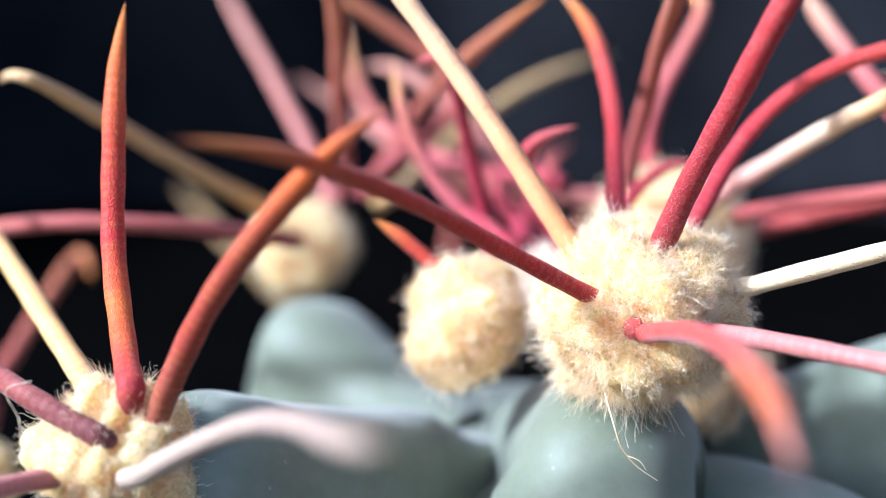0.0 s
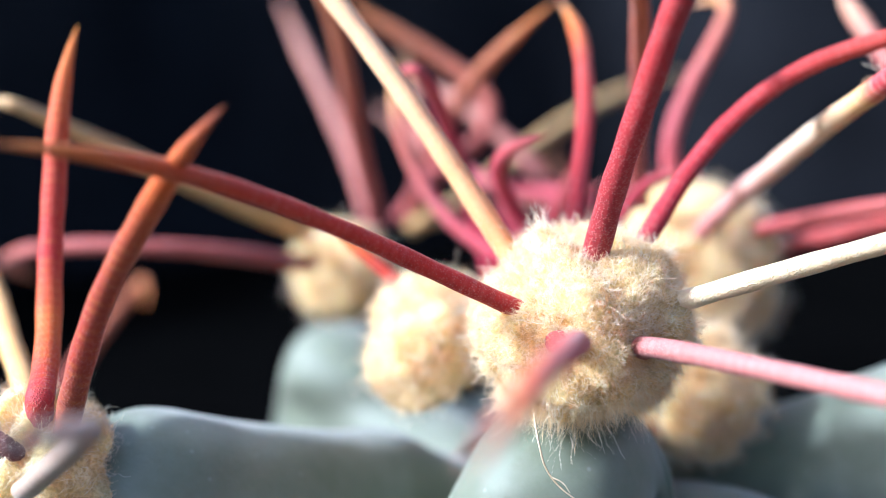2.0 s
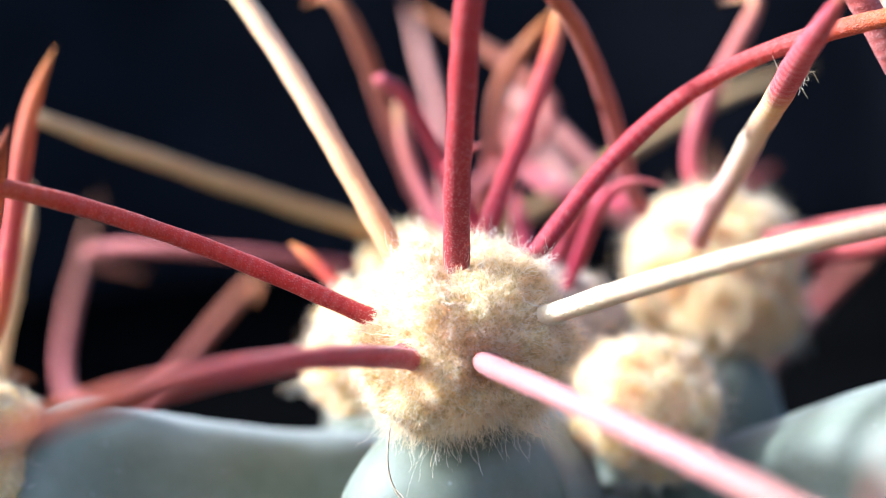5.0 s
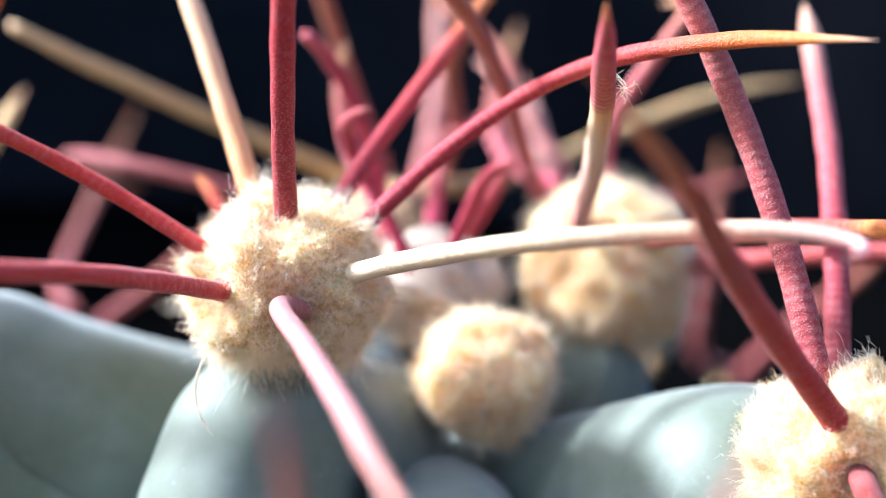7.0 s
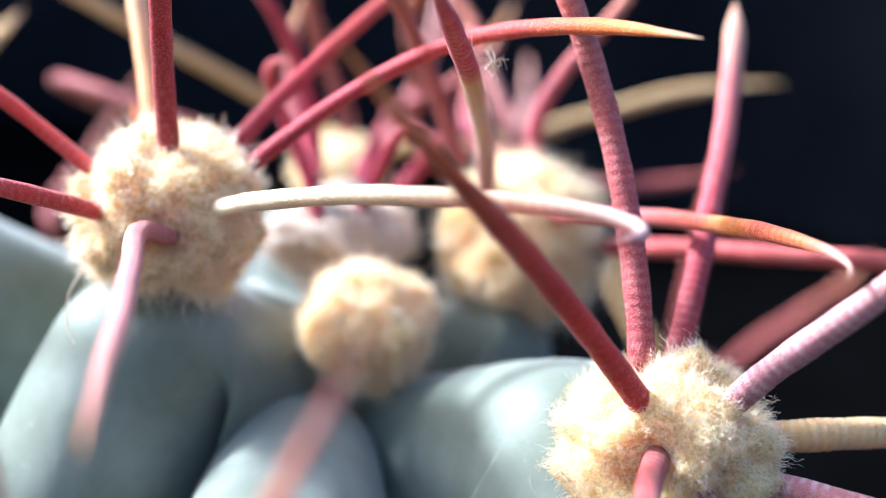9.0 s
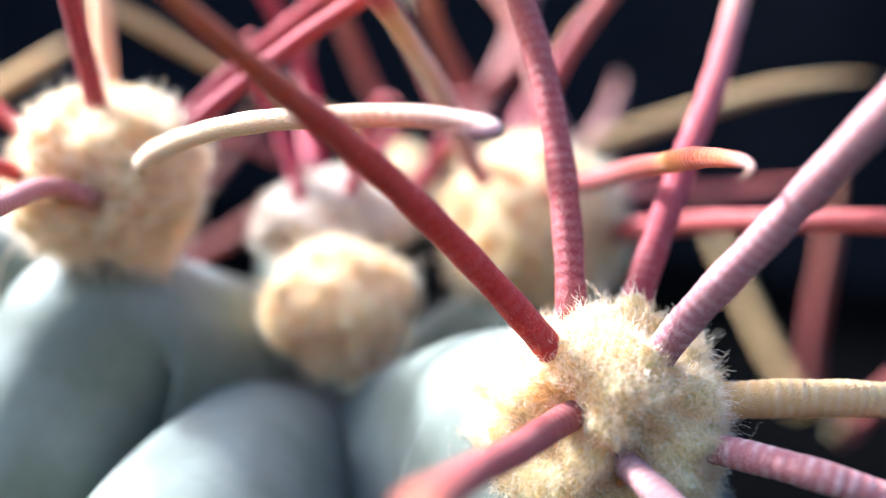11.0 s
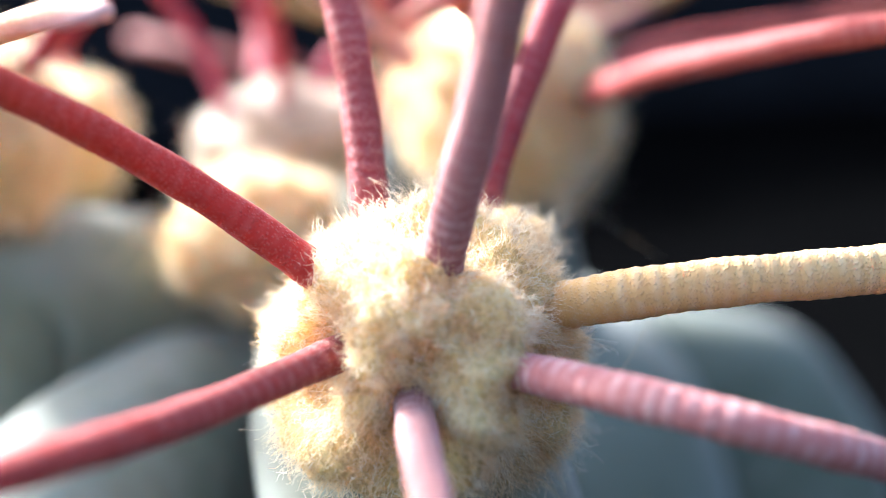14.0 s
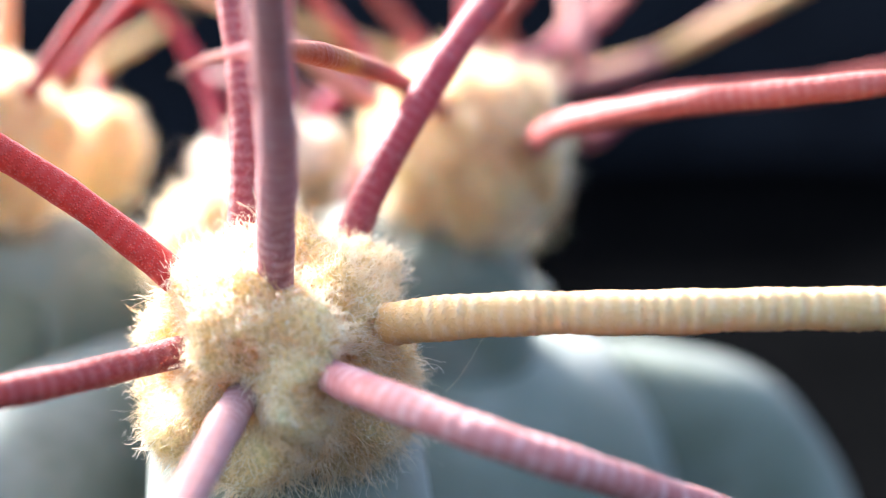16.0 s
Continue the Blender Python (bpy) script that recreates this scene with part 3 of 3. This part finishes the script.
areole_M = areole((5.5, -29.0, 30.5), (3.4, 3.4, 3.4), 1500, 0.45, WOOL, 13, 0.10, label="woolly cushion lower on a rib")
areole_N = areole((24.2, -27.9, 28.6), (3.2, 3.2, 3.2), 1500, 0.45, WOOL, 14, 0.10, label="woolly cushion lower on a rib")
areole_Q = areole((-19.5, 82.4, 25.3), (0.7, 0.7, 0.7), 150, 0.40, WOOL, 21, 0.10, label="dull woolly cushion", plant=neighbour)
areole_J = areole((-4.0, 66.4, 29.5), (1.0, 0.9, 0.7), 150, 0.40, WOOL, 10, 0.10, label="woolly cushion on the far side", plant=neighbour)

spine(areole_A, "red", 0.92, (1.6, -20.2, 56.1), (-4.5, -22.9, 59.8), (-8.0, -28.6, 63.5), (-12.9, -35.5, 64.6), rings=340, sides=26)
spine(areole_A, "crimson", 1.15, (5.2, -18.5, 57.8), (7.5, -22.0, 65.3), (10.2, -26.4, 72.1), (14.5, -26.5, 79.7), rings=340, sides=26)
spine(areole_A, "apricot", 1.23, (1.1, -16.0, 57.8), (-3.6, -14.5, 65.2), (-8.3, -12.8, 72.2), (-14.9, -12.8, 77.8), rings=340, sides=26)
spine(areole_A, "cream", 1.02, (8.6, -17.9, 55.6), (22.5, -23.6, 61.0), (32.5, -11.3, 60.3), (30.8, -20.2, 59.9), rings=340, sides=26)
spine(areole_A, "dustyrose", 1.01, (7.2, -19.9, 54.1), (6.6, -22.9, 55.3), (13.0, -25.0, 54.3), (18.9, -32.2, 54.6), (27.4, -39.5, 54.4), rings=340, sides=26, blunt=0.5)
spine(areole_A, "palered", 0.99, (3.7, -21.2, 54.7), (4.4, -17.8, 52.9), (6.3, -31.2, 59.1), (4.0, -47.2, 58.0), rings=340, sides=26)
spine(areole_A, "magenta", 0.97, (7.1, -14.4, 57.6), (10.9, -10.6, 63.2), (13.1, -7.5, 65.8), (20.1, -9.5, 67.1), (29.2, -12.6, 67.3), rings=340, sides=26)
spine(areole_A, "magenta", 0.99, (3.9, -12.1, 58.5), (4.4, -8.1, 62.8), (4.5, -3.4, 65.9), (2.9, 1.5, 68.1), rings=340, sides=26, reach=1.12)
spine(areole_L, "flame", 1.18, (-17.2, -24.8, 53.2), (-20.1, -16.5, 55.5), (-19.3, -18.5, 63.2), (-19.6, -12.9, 68.5))
spine(areole_L, "orange", 1.12, (-16.2, -24.6, 52.0), (-14.3, -26.5, 56.9), (-10.3, -28.4, 62.3), (-6.2, -31.1, 65.3))
spine(areole_L, "amber", 1.23, (-20.1, -20.1, 51.4), (-24.7, -13.4, 54.4), (-29.5, -6.8, 57.3), (-34.3, -0.1, 60.1))
spine(areole_L, "purple", 1.03, (-18.2, -25.7, 51.4), (-25.6, -23.7, 54.5), (-28.2, -15.7, 53.5), (-28.5, -8.2, 48.8))
spine(areole_L, "white", 0.97, (-16.0, -28.5, 50.9), (-8.9, -32.7, 56.4), (-7.7, -41.9, 56.3), (-5.4, -50.3, 60.0))
spine(areole_L, "dustyrose", 1.0, (-20.2, -25.2, 49.6), (-21.4, -27.6, 50.2), (-23.0, -31.5, 51.0), (-24.5, -36.0, 51.4))
spine(areole_E, "tan", 1.13, (-17.5, 19.9, 53.0), (-23.9, 1.7, 60.3), (-24.3, -15.5, 66.9), (-28.8, -4.0, 64.1))
spine(areole_E, "dusty", 1.20, (-14.6, 4.6, 53.7), (-23.6, -6.9, 57.8), (-35.4, -0.8, 55.8), (-36.4, 13.9, 51.0))
spine(areole_E, "palepink", 1.25, (-13.0, 19.1, 53.4), (-15.8, 27.0, 58.6), (-20.6, 33.2, 64.4), (-24.8, 38.5, 71.2))
spine(areole_E, "brownred", 1.25, (-11.3, 12.2, 56.4), (-11.8, 5.9, 64.6), (-9.2, 1.2, 72.6), (-14.5, 4.1, 70.1))
spine(areole_E, "brownred", 1.25, (-9.7, 17.4, 55.6), (-5.1, 15.3, 62.4), (-6.2, 7.0, 62.7), (1.9, 5.1, 68.9))
spine(areole_C, "mixed", 1.22, (10.5, 0.6, 56.3), (15.0, -6.3, 61.5), (18.3, -13.8, 65.1), (22.0, -21.6, 68.2))
spine(areole_C, "hook", 1.04, (9.4, 6.1, 54.0), (17.5, 2.4, 56.6), (25.0, -2.3, 58.4), (31.5, -7.1, 59.9), (37.2, -9.9, 60.3), (36.7, -12.0, 59.3))
spine(areole_C, "brownred", 1.09, (6.4, 2.0, 58.3), (7.0, -3.9, 65.9), (7.6, -10.6, 72.0), (6.3, -17.7, 68.4))
spine(areole_C, "pinkmid", 1.25, (9.3, 7.9, 57.1), (5.0, 7.3, 61.0), (16.7, 9.4, 70.4), (9.5, 11.3, 68.3))
spine(areole_C, "rosered", 1.25, (9.9, 10.9, 51.7), (18.8, 5.6, 55.3), (32.3, 5.2, 56.9), (37.3, 21.0, 57.2))
spine(areole_B, "red", 1.34, (29.1, -10.9, 51.2), (25.8, -17.7, 58.6), (26.8, -23.0, 60.6), (29.7, -27.6, 61.9), (25.7, -30.7, 66.3), rings=340, sides=26, blunt=0.5)
spine(areole_B, "velvet", 1.45, (26.9, -8.0, 52.5), (28.2, -10.0, 51.1), (24.1, -5.2, 59.5), (19.9, -9.2, 68.5), rings=340, sides=26, blunt=0.9, reach=1.15)
spine(areole_B, "mauve", 1.36, (31.2, -8.5, 51.0), (34.2, -8.5, 56.4), (41.4, -9.8, 61.8), (45.8, -11.6, 69.8), rings=420, sides=26, ridge=0.009)
spine(areole_B, "plum", 1.34, (26.9, -4.5, 51.9), (25.0, -0.4, 59.2), (22.1, 6.4, 62.1), (18.5, 11.0, 68.9), rings=340, sides=26, blunt=0.9)
spine(areole_B, "yellow", 1.62, (28.9, -3.3, 48.2), (34.7, -10.9, 52.4), (38.9, 10.9, 49.2), (44.9, 23.4, 50.2), rings=420, sides=26, ridge=0.018)
spine(areole_B, "pink", 1.38, (32.9, -7.3, 48.7), (46.2, -6.5, 50.2), (37.6, 8.7, 41.5), rings=420, sides=26, ridge=0.011)
spine(areole_B, "palemauve", 1.23, (32.4, -10.2, 48.0), (48.4, -17.0, 47.2), rings=420, sides=26, ridge=0.009)
spine(areole_B, "redmauve", 1.16, (30.2, -11.2, 49.5), (33.9, -20.2, 49.2), (39.2, -27.4, 51.8), (46.7, -32.9, 54.3), rings=340, sides=26, blunt=0.92)
spine(areole_K, "young", 1.19, (-1.1, 3.3, 49.1), (-0.5, 6.5, 54.0), (2.3, 6.9, 57.3), (2.5, 6.5, 59.1))
spine(areole_F, "dusty", 1.20, (-33.2, 3.4, 43.5), (-47.4, 11.6, 40.4), (-56.0, 24.4, 42.3), (-56.6, 32.9, 55.8))
spine(areole_F, "brownred", 1.20, (-37.6, 10.4, 40.2), (-33.7, 19.0, 46.2), (-33.3, 26.7, 51.9), (-31.2, 19.7, 47.8))
spine(areole_K, "young", 1.05, (-0.9, -1.0, 50.3), (-4.6, 2.5, 64.3), (-3.4, -10.2, 66.9), (-6.2, -2.4, 64.9))
spine(areole_E, "palepink", 1.25, (0.4, 18.3, 56.2), (-4.1, 19.1, 60.8), (-7.6, 21.0, 64.1), (-10.9, 23.6, 63.2))
spine(areole_E, "brownred", 1.25, (-7.5, 14.3, 57.9), (0.7, 17.4, 62.6), (-6.2, 19.6, 64.1), (-14.3, 18.0, 70.2))
spine(areole_E, "tan", 1.25, (-8.3, 16.1, 54.7), (-8.4, 28.7, 52.5), (-1.1, 34.6, 61.8), (10.0, 39.6, 63.2))
spine(areole_C, "rosered", 1.25, (3.6, 17.6, 52.0), (-1.7, 23.9, 54.9), (0.4, 32.7, 51.2), (6.4, 41.6, 55.6))
spine(areole_C, "pinkmid", 1.25, (2.0, 12.8, 56.4), (-7.1, 19.5, 56.1), (-12.4, 27.6, 58.2), (-12.9, 33.5, 66.6))
spine(areole_C, "palepink", 1.25, (7.0, 9.4, 55.6), (-3.4, 20.1, 53.5), (-8.7, 33.9, 55.9), (-18.4, 44.0, 61.3))
spine(areole_J, "dusty", 1.70, (-5.1, 67.4, 31.0), (-7.4, 60.7, 31.3), (-3.0, 58.9, 41.6), (-3.4, 57.8, 55.9))
spine(areole_J, "dusty", 1.70, (-2.7, 65.7, 29.5), (2.6, 65.6, 38.6), (10.8, 64.3, 43.1), (12.9, 59.2, 48.7))
spine(areole_K, "young", 1.00, (3.0, -4.9, 53.1), (0.3, -4.8, 58.4), (-2.5, -7.4, 61.1), (2.4, -8.4, 62.1))
spine(areole_K, "pinkmid", 1.04, (-1.9, -1.2, 55.4), (-5.2, 0.9, 56.8), (-7.2, 0.2, 60.9), (-7.6, 2.6, 65.1))
spine(areole_K, "young", 0.83, (3.0, -2.4, 51.7), (5.3, -2.3, 56.2), (6.5, -3.7, 60.8), (10.3, -4.5, 59.3))
spine(areole_K, "young", 1.20, (2.4, 0.5, 52.7), (0.0, 0.5, 55.1), (-0.9, 3.7, 54.6), (-1.8, 5.3, 58.4))
spine(areole_G, "red", 0.92, (-4.8, -10.6, 55.0), (-5.9, -10.5, 56.1), (-7.0, -10.4, 57.0), (-8.1, -10.3, 57.6))
spine(areole_M, "palered", 0.88, (8.3, -30.8, 31.0), (16.8, -33.1, 40.7), (23.2, -37.3, 50.6), (26.0, -44.6, 60.1), rings=260)
spine(areole_Q, "tan", 1.70, (-19.5, 82.6, 26.2), (-26.3, 83.4, 32.0), (-32.5, 84.5, 38.5), (-38.5, 85.7, 45.3))
spine(areole_N, "palered", 0.84, (25.8, -30.4, 29.6), (27.6, -35.9, 39.5), (30.6, -38.6, 49.4), (34.5, -37.0, 59.4), rings=260)


def fibre(name, parent, points, dia, material, label=""):
    """A loose thread along a smooth line (mm)."""
    pts = catmull(points, 6)
    tan, u, w = frames_along(pts)
    a = np.linspace(0, 2 * np.pi, 5, endpoint=False)
    r = dia / 2 * (1 - 0.5 * np.linspace(0, 1, len(pts)) ** 2)
    v = pts[:, None] + r[:, None, None] * (np.cos(a)[None, :, None] * u[:, None] + np.sin(a)[None, :, None] * w[:, None])
    first = pts[0]
    return part(name, mesh_from(name, (v.reshape(-1, 3) - first) * MM, grid_quads(len(pts), 5), material), parent, first * MM, label)


def tuft(parent, place, size, count, seed, material):
    """A scrap of lint: a few short curled fibres in one small clump."""
    rng = np.random.default_rng(seed)
    place = np.array(place, float)
    vs, qs = [], []
    for i in range(count):
        d = rng.normal(size=3)
        pts = catmull([place + d * size * 0.1, place + d * size * 0.4 + rng.normal(size=3) * size * 0.15, place + d * size * 0.7 + rng.normal(size=3) * size * 0.25], 4)
        tan, u, w = frames_along(pts)
        a = np.linspace(0, 2 * np.pi, 3, endpoint=False)
        v = pts[:, None] + 0.014 * (np.cos(a)[None, :, None] * u[:, None] + np.sin(a)[None, :, None] * w[:, None])
        qs.append(grid_quads(len(pts), 3) + sum(len(x) for x in vs))
        vs.append(v.reshape(-1, 3))
    me = mesh_from("lint", (np.concatenate(vs) - place) * MM, np.concatenate(qs), material)
    return tagged(part("lint", me, parent, place * MM), kind="stuff")


# loose fibres and lint
fibre("fibre", areole_A, [(2.6, -20.6, 51.6), (2.9, -21.6, 50.5), (3.2, -22.0, 49.6), (3.8, -22.3, 48.9), (4.7, -22.5, 48.3)], 0.10, FIBRE, "frayed golden fibre hanging from the wool")
fibre("fibre", areole_A, [(3.4, -22.1, 49.3), (3.9, -22.5, 49.2), (4.2, -22.6, 48.8)], 0.06, FIBRE)
fibre("thread", areole_B, [(23.7, 1.2, 51.1), (24.7, 2.3, 50.0), (26.1, 3.9, 48.3)], 0.012, FIBRE, "thin pale silk thread")
fibre("thread", areole_B, [(31.7, -2.6, 47.0), (31.7, -2.0, 47.5), (31.8, -1.1, 48.8)], 0.016, FIBRE, "thin pale silk thread")
fibre("thread", areole_L, [(-21.2, -25.0, 53.6), (-22.3, -25.0, 53.2), (-21.8, -25.2, 52.1), (-21.7, -25.4, 51.0), (-21.9, -25.6, 50.2)], 0.05, FIBRE, "frayed golden fibre")
fibre("thread", areole_B, [(24.6, -9.6, 48.6), (24.0, -10.8, 47.4), (24.6, -12.0, 46.4), (25.6, -11.8, 45.4)], 0.02, FIBRE)
fibre("thread", areole_B, [(24.9, -9.9, 47.6), (24.3, -11.4, 46.2), (25.2, -12.1, 45.2)], 0.018, FIBRE)
tuft(areole_C, (18.1, -11.2, 64.5), 0.9, 26, 71, FIBRE)
tuft(areole_D, (11.8, -11.7, 50.2), 0.9, 70, 72, WOOL)


def motions():
    """Nothing in the place moves; the lens is refocused from one cushion to the next (mm from the eye)."""
    rows = []
    for t, eye, target, roll in PATH:
        way = (Vector(target) - Vector(eye)).normalized()
        depth = float(np.interp(t, [a for a, b in FOCUS], [b for a, b in FOCUS])) * MM
        rows.append((t, Matrix.Translation(Vector(eye) + way * depth)))
    walk(focus, rows)


motions()
